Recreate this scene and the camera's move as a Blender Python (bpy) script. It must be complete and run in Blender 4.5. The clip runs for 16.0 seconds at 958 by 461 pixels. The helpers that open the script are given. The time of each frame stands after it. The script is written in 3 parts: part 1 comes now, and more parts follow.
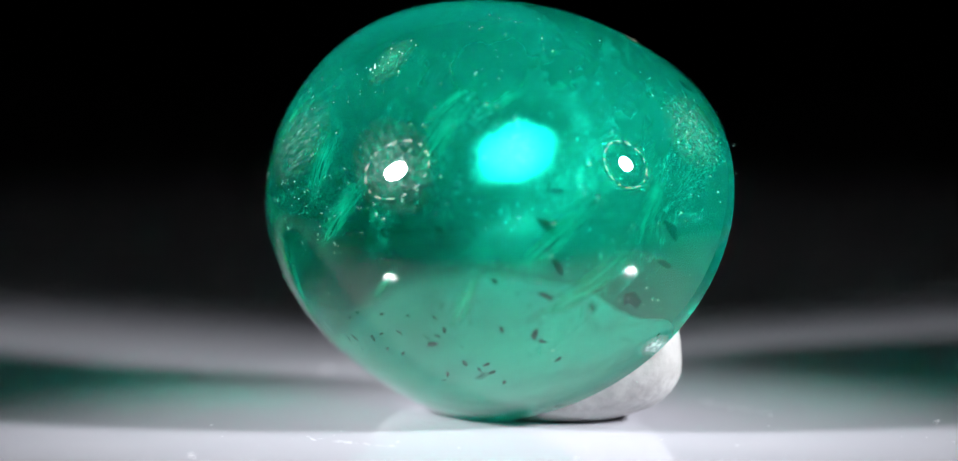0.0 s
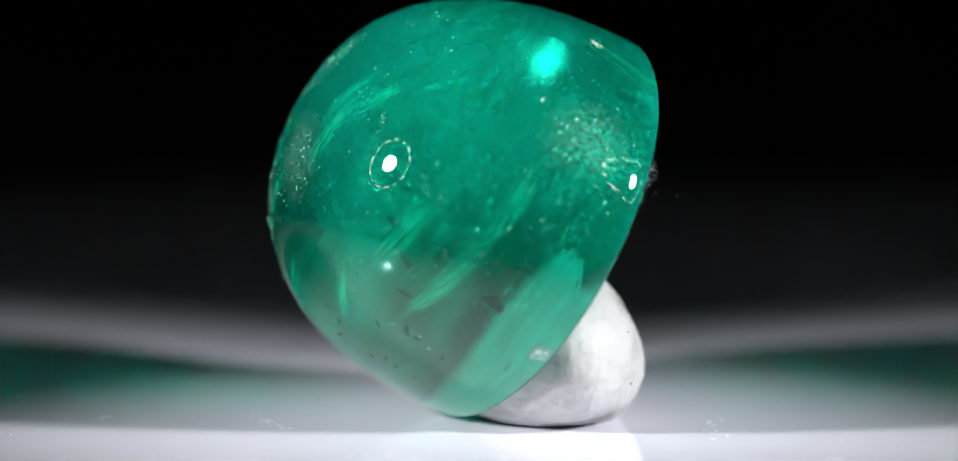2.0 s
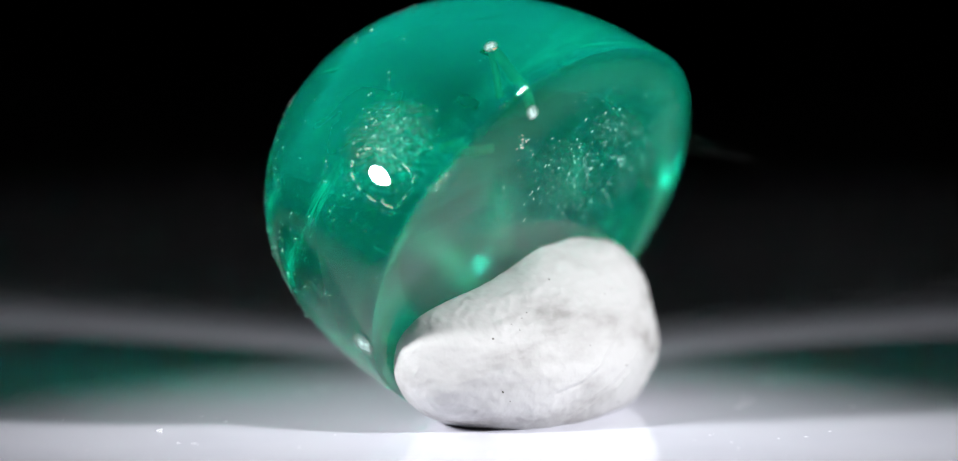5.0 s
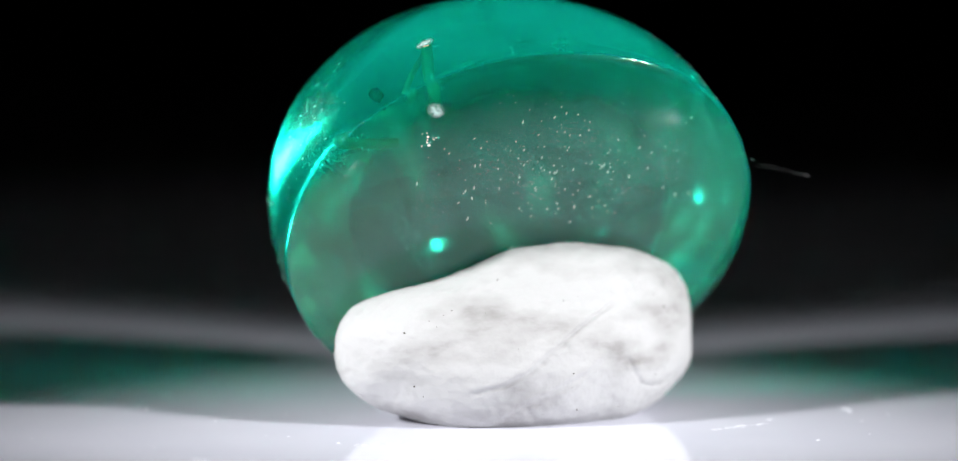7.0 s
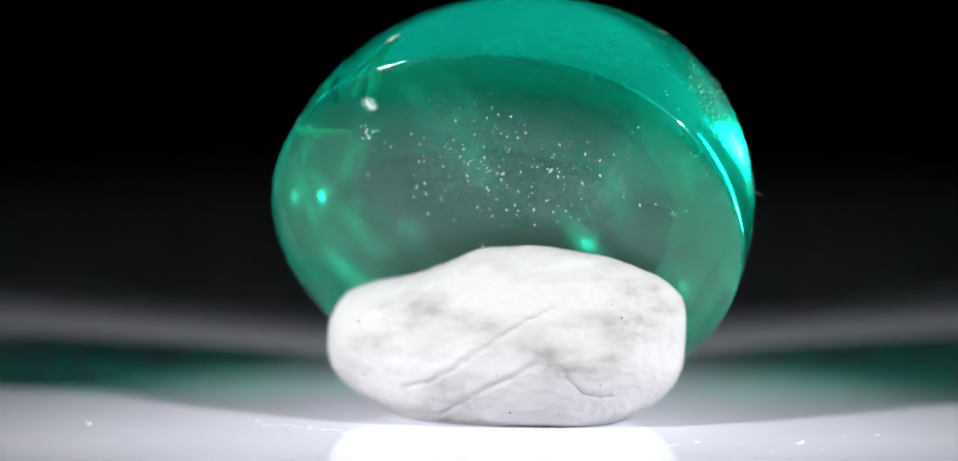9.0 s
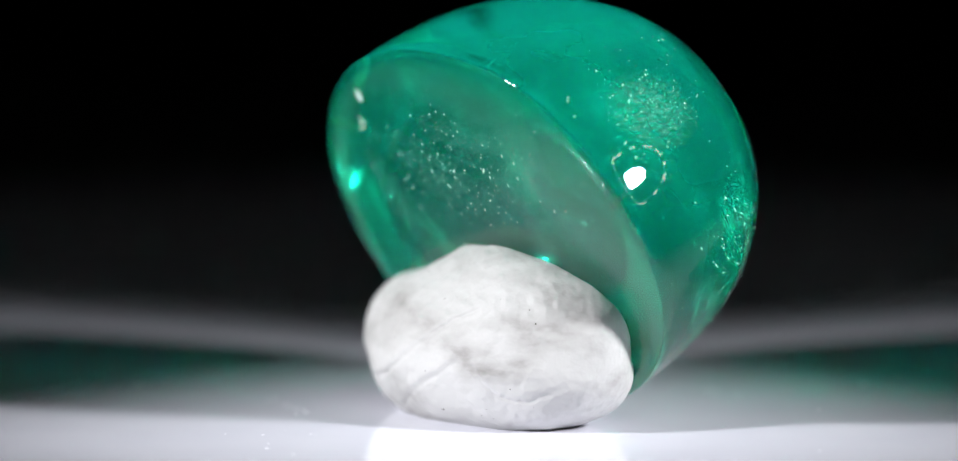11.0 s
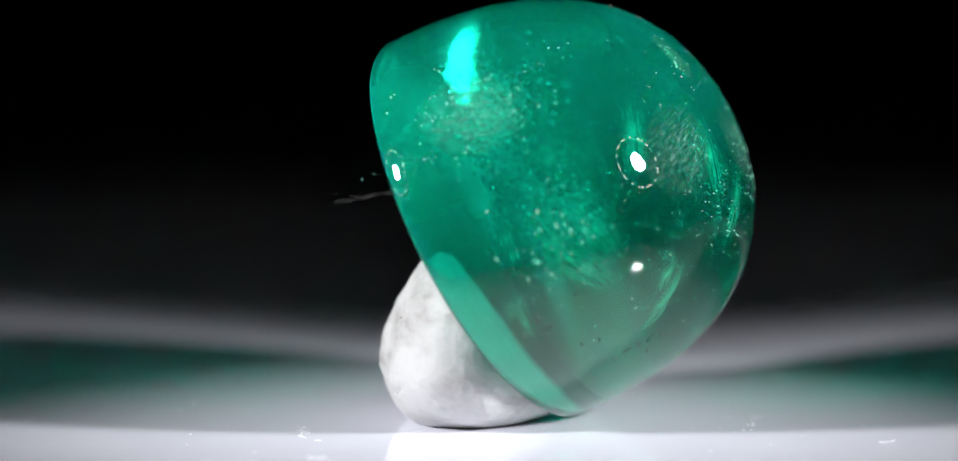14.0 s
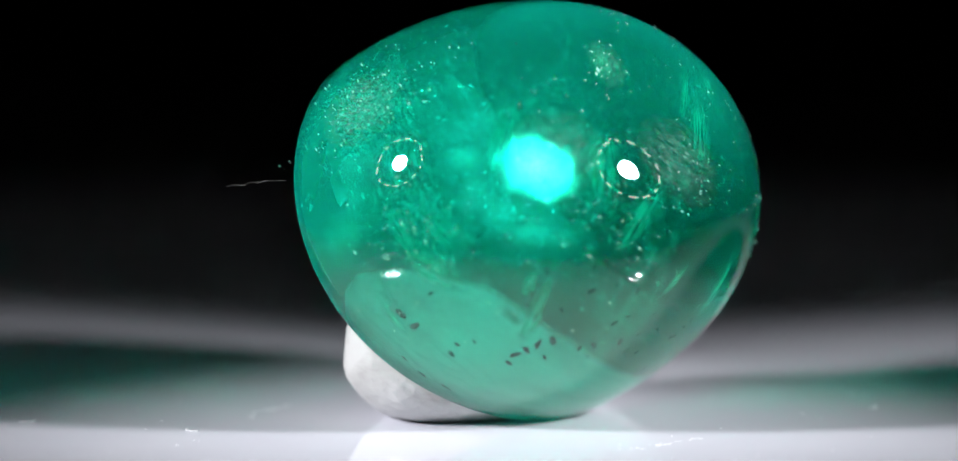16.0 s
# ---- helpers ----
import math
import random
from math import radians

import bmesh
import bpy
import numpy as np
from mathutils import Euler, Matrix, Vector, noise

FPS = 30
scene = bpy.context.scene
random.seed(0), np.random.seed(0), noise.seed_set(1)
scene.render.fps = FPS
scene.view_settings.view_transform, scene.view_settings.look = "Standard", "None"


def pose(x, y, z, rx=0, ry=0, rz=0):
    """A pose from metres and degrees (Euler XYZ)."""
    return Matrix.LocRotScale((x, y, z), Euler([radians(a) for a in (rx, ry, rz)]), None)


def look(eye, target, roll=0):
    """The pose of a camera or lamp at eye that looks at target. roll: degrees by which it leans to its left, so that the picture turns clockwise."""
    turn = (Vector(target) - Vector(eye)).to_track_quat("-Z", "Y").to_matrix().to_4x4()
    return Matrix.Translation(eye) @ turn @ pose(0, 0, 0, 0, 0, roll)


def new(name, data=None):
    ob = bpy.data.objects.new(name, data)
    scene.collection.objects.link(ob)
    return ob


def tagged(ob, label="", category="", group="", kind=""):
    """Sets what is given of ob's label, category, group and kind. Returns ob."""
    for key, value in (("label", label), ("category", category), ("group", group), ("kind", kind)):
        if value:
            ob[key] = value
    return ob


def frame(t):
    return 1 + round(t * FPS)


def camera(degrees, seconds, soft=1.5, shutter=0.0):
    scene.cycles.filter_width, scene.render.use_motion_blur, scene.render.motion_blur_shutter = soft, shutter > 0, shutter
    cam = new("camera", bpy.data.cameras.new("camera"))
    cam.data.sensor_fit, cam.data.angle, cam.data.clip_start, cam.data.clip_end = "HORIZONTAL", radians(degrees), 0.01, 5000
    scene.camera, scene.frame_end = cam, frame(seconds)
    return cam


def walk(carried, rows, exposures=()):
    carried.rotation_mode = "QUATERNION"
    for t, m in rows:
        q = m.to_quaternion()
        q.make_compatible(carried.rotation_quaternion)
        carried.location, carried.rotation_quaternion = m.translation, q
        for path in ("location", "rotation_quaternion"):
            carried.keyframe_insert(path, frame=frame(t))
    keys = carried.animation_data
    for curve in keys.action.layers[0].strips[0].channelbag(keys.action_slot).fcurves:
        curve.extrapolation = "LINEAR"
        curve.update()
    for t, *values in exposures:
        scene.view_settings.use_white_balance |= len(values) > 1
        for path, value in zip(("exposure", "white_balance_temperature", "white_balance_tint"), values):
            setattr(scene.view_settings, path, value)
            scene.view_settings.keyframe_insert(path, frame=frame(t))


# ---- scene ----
U = 1.8e-5          # fine unit of the plan, in metres
EYE_DIST, TILT = 8000 * U, 6.86
AIM = Vector((-53.8 * U, 0, 300 * U))
EYE = AIM + EYE_DIST * Vector((0, -math.cos(radians(TILT)), math.sin(radians(TILT))))
SPIN, FRONT = 17.78, 8.085      # turntable: degrees a second, and when the flat base faces the lens

cam = camera(11.2, 16.0, soft=1.3)
cam.data.dof.use_dof = True
cam.data.dof.focus_distance = EYE_DIST - 0.0035
cam.data.dof.aperture_fstop = 32.0
walk(cam, [(0.0, look(EYE, AIM)), (16.0, look(EYE, AIM))], exposures=[(0.0, 5.0), (16.0, 5.0)])

# ---- light: two round desk lamps, one at each side of the lens; the room is dark ----
world = bpy.data.worlds.new("dark_room")
world.use_nodes = True
world.node_tree.nodes["Background"].inputs[0].default_value = (0.6, 0.65, 0.8, 1)
world.node_tree.nodes["Background"].inputs[1].default_value = 0.00016
scene.world = world

LAMP_DIST, LAMP_AZ, LAMP_EL = 0.075, 63.5, 23.5
LAMP_WATTS, LAMP_CONE, LAMP_BLEND = 0.0135, 20.0, 0.5
LAMP_AIM = Vector((0, -0.0026, 0.0055))
STONE_MID = Vector((0, 0, 0.0060))


def lamp_spot(side):
    a, e = radians(LAMP_AZ), radians(LAMP_EL)
    return STONE_MID + LAMP_DIST * Vector((side * math.sin(a) * math.cos(e), -math.cos(a) * math.cos(e), math.sin(e)))


for side in (-1, 1):
    light = bpy.data.lights.new("desk_lamp_light", "SPOT")
    light.shadow_soft_size, light.spot_size, light.spot_blend = 0.0051, radians(LAMP_CONE), LAMP_BLEND
    light.energy, light.color = LAMP_WATTS, (0.97, 0.98, 1.005)
    new("desk_lamp_light", light).matrix_world = look(lamp_spot(side), LAMP_AIM)


# ---- materials ----
def material(name, color=(0.5, 0.5, 0.5), rough=0.5, metal=0.0, **more):
    m = bpy.data.materials.new(name)
    m.use_nodes = True
    p = m.node_tree.nodes["Principled BSDF"]
    p.inputs["Base Color"].default_value = (*color, 1)
    p.inputs["Roughness"].default_value = rough
    p.inputs["Metallic"].default_value = metal
    for key, value in more.items():
        p.inputs[key.replace("_", " ")].default_value = value
    return m


def node(m, kind, **settings):
    n = m.node_tree.nodes.new(kind)
    for key, value in settings.items():
        if key == "scale":
            n.inputs["Scale"].default_value = value
        elif key == "detail":
            n.inputs["Detail"].default_value = value
        elif key == "strength":
            n.inputs["Strength"].default_value = value
        elif key == "distance":
            n.inputs["Distance"].default_value = value
        elif key == "blend_type":
            n.blend_type = value
        elif key == "data_type":
            n.data_type = value
    return n


def noise_map(m, scale, detail=4.0, stops=((0.3, (0, 0, 0)), (0.7, (1, 1, 1))), squash=(1, 1, 1)):
    """Object-space noise through a colour ramp."""
    links = m.node_tree.links
    co = node(m, "ShaderNodeTexCoord")
    mp = node(m, "ShaderNodeMapping")
    mp.inputs["Scale"].default_value = squash
    n = node(m, "ShaderNodeTexNoise", scale=scale, detail=detail)
    r = node(m, "ShaderNodeValToRGB")
    links.new(co.outputs["Object"], mp.inputs["Vector"])
    links.new(mp.outputs[0], n.inputs["Vector"])
    links.new(n.outputs["Fac"], r.inputs["Fac"])
    r.color_ramp.elements[0].position, r.color_ramp.elements[1].position = stops[0][0], stops[-1][0]
    r.color_ramp.elements[0].color, r.color_ramp.elements[1].color = (*stops[0][1], 1), (*stops[-1][1], 1)
    for at, c in stops[1:-1]:
        r.color_ramp.elements.new(at).color = (*c, 1)
    return r.outputs["Color"]


def bump(m, height, strength, distance):
    b = node(m, "ShaderNodeBump", strength=strength, distance=distance)
    m.node_tree.links.new(height, b.inputs["Height"])
    m.node_tree.links.new(b.outputs[0], m.node_tree.nodes["Principled BSDF"].inputs["Normal"])


def feed(m, socket, name):
    m.node_tree.links.new(socket, m.node_tree.nodes["Principled BSDF"].inputs[name])


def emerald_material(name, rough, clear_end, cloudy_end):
    """Clear green beryl whose faint milkiness is denser towards one end of the stone."""
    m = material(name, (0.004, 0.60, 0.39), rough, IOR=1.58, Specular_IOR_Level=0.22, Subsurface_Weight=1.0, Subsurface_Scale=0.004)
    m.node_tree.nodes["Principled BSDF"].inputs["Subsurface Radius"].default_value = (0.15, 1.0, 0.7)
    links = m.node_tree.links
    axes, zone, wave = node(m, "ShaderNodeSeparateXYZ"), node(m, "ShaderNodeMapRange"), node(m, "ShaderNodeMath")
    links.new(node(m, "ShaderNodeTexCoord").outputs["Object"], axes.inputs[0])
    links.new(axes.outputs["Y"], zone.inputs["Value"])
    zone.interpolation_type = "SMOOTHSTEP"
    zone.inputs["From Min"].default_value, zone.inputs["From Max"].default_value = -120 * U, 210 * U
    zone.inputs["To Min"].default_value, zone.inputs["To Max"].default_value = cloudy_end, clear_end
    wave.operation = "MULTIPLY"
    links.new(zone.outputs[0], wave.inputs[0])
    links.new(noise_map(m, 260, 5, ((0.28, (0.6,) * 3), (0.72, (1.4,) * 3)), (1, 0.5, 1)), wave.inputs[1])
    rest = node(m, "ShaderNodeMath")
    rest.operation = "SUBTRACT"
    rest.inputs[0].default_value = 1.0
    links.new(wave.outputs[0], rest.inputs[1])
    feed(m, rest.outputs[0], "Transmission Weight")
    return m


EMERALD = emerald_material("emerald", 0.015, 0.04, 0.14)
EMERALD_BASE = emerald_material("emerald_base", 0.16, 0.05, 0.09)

PUTTY = material("white_putty", (0.82, 0.81, 0.80), 0.6)
feed(PUTTY, noise_map(PUTTY, 520, 9, ((0.30, (0.20, 0.19, 0.182)), (0.41, (0.345, 0.338, 0.333)), (0.54, (0.425, 0.42, 0.417))), (0.7, 0.9, 1.7)), "Base Color")
bump(PUTTY, noise_map(PUTTY, 3400, 8), 0.28, 0.00006)

PLASTIC = material("white_plastic", (0.77, 0.77, 0.86), 0.015, IOR=1.45)
feed(PLASTIC, noise_map(PLASTIC, 260, 5, ((0.3, (0.75, 0.75, 0.84)), (0.7, (0.79, 0.79, 0.87)))), "Base Color")
FLECK = material("brown_mineral", (0.035, 0.028, 0.014), 0.5)
FEATHER = material("feather_crack", (0.55, 1.0, 0.85), 0.3)
feed(FEATHER, noise_map(FEATHER, 15000, 6, ((0.42, (0.0, 0.0, 0.0)), (0.85, (0.6, 0.6, 0.6))), (1, 0.22, 0.4)), "Alpha")
VEIL = material("milky_veil", (0.95, 1.0, 0.98), 0.4)
feed(VEIL, noise_map(VEIL, 11000, 10, ((0.40, (0.0, 0.0, 0.0)), (0.85, (0.30, 0.30, 0.30))), (1, 0.3, 1)), "Alpha")
SPLINTER = material("pale_splinter", (0.30, 0.72, 0.58), 0.25)
BASE_GLINT = material("pale_glint_speck", (0.36, 0.66, 0.58), 0.3)
# Shared by the crystal clouds and the white shards that stand in for glints.
SPECK = material("pale_crystal_and_glint", (0.85, 0.95, 0.9), 0.2)


def patch_material(name, color, scale, stops, squash):
    """Fine broken texture that thins out towards the patch's own edge."""
    m = material(name, color, 0.3)
    grad, co = node(m, "ShaderNodeTexGradient"), node(m, "ShaderNodeTexCoord")
    grad.gradient_type = "SPHERICAL"
    times = node(m, "ShaderNodeMath")
    times.operation = "MULTIPLY"
    m.node_tree.links.new(co.outputs["Object"], grad.inputs["Vector"])
    m.node_tree.links.new(grad.outputs["Fac"], times.inputs[0])
    m.node_tree.links.new(noise_map(m, scale, 8, stops, squash), times.inputs[1])
    feed(m, times.outputs[0], "Alpha")
    return m


WISP = patch_material("white_wisps", (0.85, 1.0, 0.95), 11.0, ((0.45, (0.0,) * 3), (0.58, (0.6,) * 3), (0.66, (1.0,) * 3)), (0.8, 1.8, 1))
HAZE = patch_material("base_haze", (0.22, 0.62, 0.52), 9.0, ((0.46, (0.0,) * 3), (0.6, (0.16,) * 3), (0.75, (0.6,) * 3)), (0.7, 1.8, 1))
# Fine scuffs; the glare they show around the lamp highlights is painted in pale.
SCUFF_GLARE = patch_material("pale_scuff_glare", (0.45, 0.92, 0.78), 13.0, ((0.46, (0.0,) * 3), (0.62, (0.14,) * 3), (0.74, (0.45,) * 3)), (0.35, 2.8, 1))
GRAIN = patch_material("pale_crust", (0.45, 0.62, 0.58), 2.6, ((0.30, (0.25,) * 3), (0.5, (0.9,) * 3), (0.6, (1.6,) * 3)), (1, 1, 1))
STREAK = patch_material("bright_streaks", (0.35, 1.0, 0.75), 3.0, ((0.40, (0.0,) * 3), (0.52, (0.8,) * 3), (0.6, (1.0,) * 3)), (0.5, 3.5, 1))
TUBE = material("brown_growth_tube", (0.62, 0.42, 0.26), 0.3, Alpha=0.7)
DUST = material("pale_dust", (0.84, 0.84, 0.86), 0.9)
LINT = material("grey_lint", (0.14, 0.135, 0.13), 0.8)
SHELL = material("black_lamp_shell", (0.02, 0.02, 0.022), 0.4)
GLOW = material("led_glow", (1, 1, 1), 0.5, Emission_Strength=0.22)
GLOW.node_tree.nodes["Principled BSDF"].inputs["Emission Color"].default_value = (1, 0.98, 0.95, 1)
BLACK = material("black_cloth", (0.06, 0.058, 0.066), 0.95)
feed(BLACK, noise_map(BLACK, 260, 4, ((0.3, (0.045, 0.044, 0.05)), (0.7, (0.072, 0.07, 0.08)))), "Base Color")


# ---- mesh helpers ----
def mesh_of(name, verts, faces, mat, smooth=True):
    me = bpy.data.meshes.new(name)
    me.from_pydata([tuple(v) for v in verts], [], faces)
    me.materials.append(mat)
    if smooth:
        me.polygons.foreach_set("use_smooth", [True] * len(me.polygons))
    me.update()
    return me


def part(name, bm, mat, parent, label=""):
    me = bpy.data.meshes.new(name)
    bm.to_mesh(me)
    bm.free()
    me.materials.append(mat)
    ob = new(name, me)
    ob.parent = parent
    return tagged(ob, label)


def rings(profile, count, radius):
    """Verts and faces of a lathe-like form: profile rows (scale, height), radius(angle); closed by poles at both ends."""
    verts, faces = [(0, 0, profile[0][1])], []
    for s, h in profile[1:-1]:
        for i in range(count):
            a = 2 * math.pi * i / count
            r = radius(a) * s
            verts.append((r * math.cos(a), r * math.sin(a), h))
    verts.append((0, 0, profile[-1][1]))
    rows, last = len(profile) - 2, len(verts) - 1
    for i in range(count):
        j = (i + 1) % count
        faces.append((0, 1 + i, 1 + j))
        for k in range(rows - 1):
            p, q = 1 + k * count, 1 + (k + 1) * count
            faces.append((p + i, q + i, q + j, p + j))
        p = 1 + (rows - 1) * count
        faces.append((p + i, last, p + j))
    return verts, faces


def slab(name, lo, hi, mat, label, category):
    bm = bmesh.new()
    bmesh.ops.create_cube(bm, size=1)
    for v in bm.verts:
        v.co = Vector([(l + h) / 2 + c * (h - l) for l, h, c in zip(lo, hi, v.co)])
    ob = part(name, bm, mat, None)
    return tagged(ob, label, category, kind="structure")


# ---- the dark room ----
DESK = -0.008
slab("desk_top", (-0.6, -0.6, DESK - 0.02), (0.6, 0.6, DESK), BLACK, "black cloth spread over the desk top", "desk")
slab("wall_north", (-0.6, 0.6, -0.2), (0.6, 0.62, 0.6), BLACK, "black cloth backdrop behind the turntable", "backdrop")
slab("wall_south", (-0.6, -0.62, -0.2), (0.6, -0.6, 0.6), BLACK, "plain dark wall of the unlit room", "wall")
slab("wall_east", (0.6, -0.62, -0.2), (0.62, 0.62, 0.6), BLACK, "plain dark wall of the unlit room", "wall")
slab("wall_west", (-0.62, -0.62, -0.2), (-0.6, 0.62, 0.6), BLACK, "plain dark wall of the unlit room", "wall")
slab("ceiling", (-0.62, -0.62, 0.6), (0.62, 0.62, 0.62), BLACK, "plain dark ceiling of the unlit room", "ceiling")


# ---- turntable ----
def build_turntable():
    base = tagged(new("turntable"), "glossy white plastic turntable disc with dust specks", "turntable")
    R = 0.065
    prof = [(0, 0), (0.2, 0), (0.6, 0), (0.985, 0), (0.995, -0.0003), (1, -0.001), (1, -0.004), (0.99, -0.005), (0.5, -0.005), (0, -0.005)]
    v, f = rings(prof, 160, lambda a: R)
    ob = new("disc", mesh_of("disc", v, [q[::-1] for q in f], PLASTIC, False))
    ob.parent = base
    rng = random.Random(21)
    bits = []
    for s in range(4):
        bm = bmesh.new()
        bmesh.ops.create_icosphere(bm, subdivisions=1, radius=0.5)
        for q in bm.verts:
            q.co *= rng.uniform(0.5, 1.3)
            q.co.z *= 0.35
        me = bpy.data.meshes.new("dust_speck")
        bm.to_mesh(me)
        bm.free()
        me.materials.append(DUST)
        bits.append(me)
    for k in range(120):
        a, r, size = rng.uniform(0, 6.3), rng.uniform(330, 1500), rng.choice((2, 2.5, 3, 3, 4, 6))
        speck = new("dust_speck", rng.choice(bits))
        speck.parent = base
        speck.matrix_basis = Matrix.Translation((r * U * math.cos(a), r * U * math.sin(a), size * 0.1 * U)) @ Matrix.Rotation(rng.uniform(0, 6), 4, "Z") @ Matrix.Diagonal((size * U * rng.uniform(1, 2.5), size * U, size * 0.6 * U, 1))
    # two dry smears of white residue, and a few hooked lint threads
    for n, (x0, y0, x1, y1) in enumerate(((-360, -235, -190, -270), (240, -285, 350, -250), (-60, 395, 120, 420))):
        for k in range(34):
            s = rng.random()
            speck = new("residue_smear", rng.choice(bits))
            speck.parent = base
            size = rng.uniform(2.5, 7)
            spot = Vector((x0 + (x1 - x0) * s, y0 + (y1 - y0) * s + rng.gauss(0, 7), 0.4))
            speck.matrix_basis = Matrix.Translation(spot * U) @ Matrix.Rotation(math.atan2(y1 - y0, x1 - x0) + rng.uniform(-0.3, 0.3), 4, "Z") @ Matrix.Diagonal((size * 1.8 * U, size * 0.5 * U, 1.2 * U, 1))
    for x, y, turn in ((520, -190, 0.3), (690, -420, 1.9), (-620, -330, 0.8), (-480, 350, 2.6), (150, 640, 1.2)):
        hook = [Vector((x + 26 * s * math.cos(turn + s), y + 26 * s * math.sin(turn + s), 1.2)) for s in (0, 0.3, 0.6, 0.9, 1.2)]
        ob = new("lint_thread", tube_mesh("lint_thread", hook, 0.9, DUST, 5))
        ob.parent = base
    v, f = rings([(0, -0.005), (1, -0.005), (1, DESK), (0, DESK)], 64, lambda a: 0.03)
    ob = new("foot", mesh_of("foot", v, [q[::-1] for q in f], PLASTIC, False))
    ob.parent = base
    return base


# ---- lamps ----
def lathe(name, prof, count, mat, parent, m, label=""):
    """A turned part: profile rows of radius and height along the lamp's axis."""
    r = max(p[0] for p in prof)
    v, f = rings([(p / r, h) for p, h in prof], count, lambda a: r)
    ob = new(name, mesh_of(name, v, [q[::-1] for q in f], mat, False))
    ob.parent, ob.matrix_basis = parent, m
    return tagged(ob, label)


def build_lamp(side):
    lamp = tagged(new("desk_lamp"), "small black desk lamp with a ring of white light segments", "lamp", "lamps beside the turntable")
    spot = lamp_spot(side)
    lamp.matrix_basis = Matrix.Translation((spot.x * 1.35, spot.y * 1.35, DESK))
    m = lamp.matrix_basis.inverted() @ look(spot, STONE_MID)
    shell = [(0, 0.0012), (0.019, 0.0012), (0.0195, -0.004), (0.0205, -0.004), (0.0205, 0.003), (0.016, 0.013), (0.006, 0.018), (0, 0.018)]
    lathe("shade", shell, 48, SHELL, lamp, m)
    for k in range(14):
        a = 2 * math.pi * k / 14
        bm = bmesh.new()
        bmesh.ops.create_cube(bm, size=1)
        for v in bm.verts:
            v.co = Vector((v.co.x * 0.0013, v.co.y * (0.0045 if k % 3 else 0.0025), v.co.z * 0.0006))
        seg = part("light_segment", bm, GLOW, lamp, "glowing white light segment")
        seg.matrix_basis = m @ Matrix.Rotation(a, 4, "Z") @ Matrix.Translation((0.0160, 0, 0.0006))
    bend = m @ Vector((0, 0, 0.018))
    path = [Vector((0, 0, 0.004)).lerp(bend, s) + Vector((0, 0, 0.012 * math.sin(math.pi * s))) for s in [k / 10 for k in range(11)]]
    ob = new("stem", tube_mesh("stem", [p / U for p in path], 0.0022 / U, SHELL, 10))
    ob.parent = lamp
    lathe("foot", [(0, 0.005), (0.017, 0.005), (0.018, 0.004), (0.018, 0), (0, 0)], 40, SHELL, lamp, Matrix())
    return lamp


# ---- the emerald ----
LEAN = 27.0
BASE_BULGE = 38.0
FACE = Vector((0.4, -41.0, 308.7))            # middle of the flat base when it faces the lens
HALF_A, HALF_B, DOME, P_FACE, Q_DOME = 395.5, 336.5, 422.0, 2.02, 2.485
GEM_POSE = Matrix.Translation(FACE * U) @ Matrix.Rotation(radians(-(90 - LEAN)), 4, "X")


def face_radius(a):
    """Radius of the rim: an ellipse-like form, a little fuller at one upper shoulder and at its foot."""
    full = 1 + 0.030 * math.exp(-((a - 5.45) / 0.45) ** 2) + 0.026 * math.exp(-((a - 1.571) / 0.5) ** 2)
    return U * full * (abs(math.cos(a) / HALF_A) ** P_FACE + abs(math.sin(a) / HALF_B) ** P_FACE) ** (-1 / P_FACE)


def build_emerald():
    base = tagged(new("emerald"), "polished green emerald cabochon with inclusions leaning on white putty", "gemstone")
    prof = []
    n = 60
    for k in range(n + 1):
        psi = math.pi / 2 * (1 - k / n)
        s = math.cos(psi) ** 0.85 if 0 < k < n else k / n
        prof.append((s, U * (0.5 * 440 * math.sqrt(1 - s * s) + 0.5 * 430 * (1 - s ** 3) ** (1 / 3))))
    prof += [(0.997, -2.5 * U), (0.990, -5 * U)]
    for k in range(1, 25):
        s = 0.99 * (1 - k / 24)
        prof.append((s, -(5 + BASE_BULGE * (1 - (s / 0.99) ** 4)) * U))
    v, f = rings(prof, 160, face_radius)
    v = [(x - 3.2 * U * max(z, 0) / (DOME * U), y + 12.0 * U * max(z, 0) / (DOME * U), z) for x, y, z in v]
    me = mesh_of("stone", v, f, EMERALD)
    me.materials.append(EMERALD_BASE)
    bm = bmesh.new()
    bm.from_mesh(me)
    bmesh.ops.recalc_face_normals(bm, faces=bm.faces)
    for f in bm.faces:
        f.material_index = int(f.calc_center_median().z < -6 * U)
    bm.to_mesh(me)
    bm.free()
    ob = new("stone", me)
    ob.parent = base
    ob.matrix_basis = GEM_POSE
    build_inclusions(ob)
    return base


# ---- the putty ----
CREASES = (
    ((-128, 62), (-84, 74), (-40, 97), (0, 126), (38, 152), (78, 178), (115, 196)),
    ((-70, 18), (-40, 36), (-11, 53), (32, 76), (67, 92), (101, 115)),
    ((131, 107), (146, 86), (165, 64), (186, 53), (214, 56), (242, 68)),
)


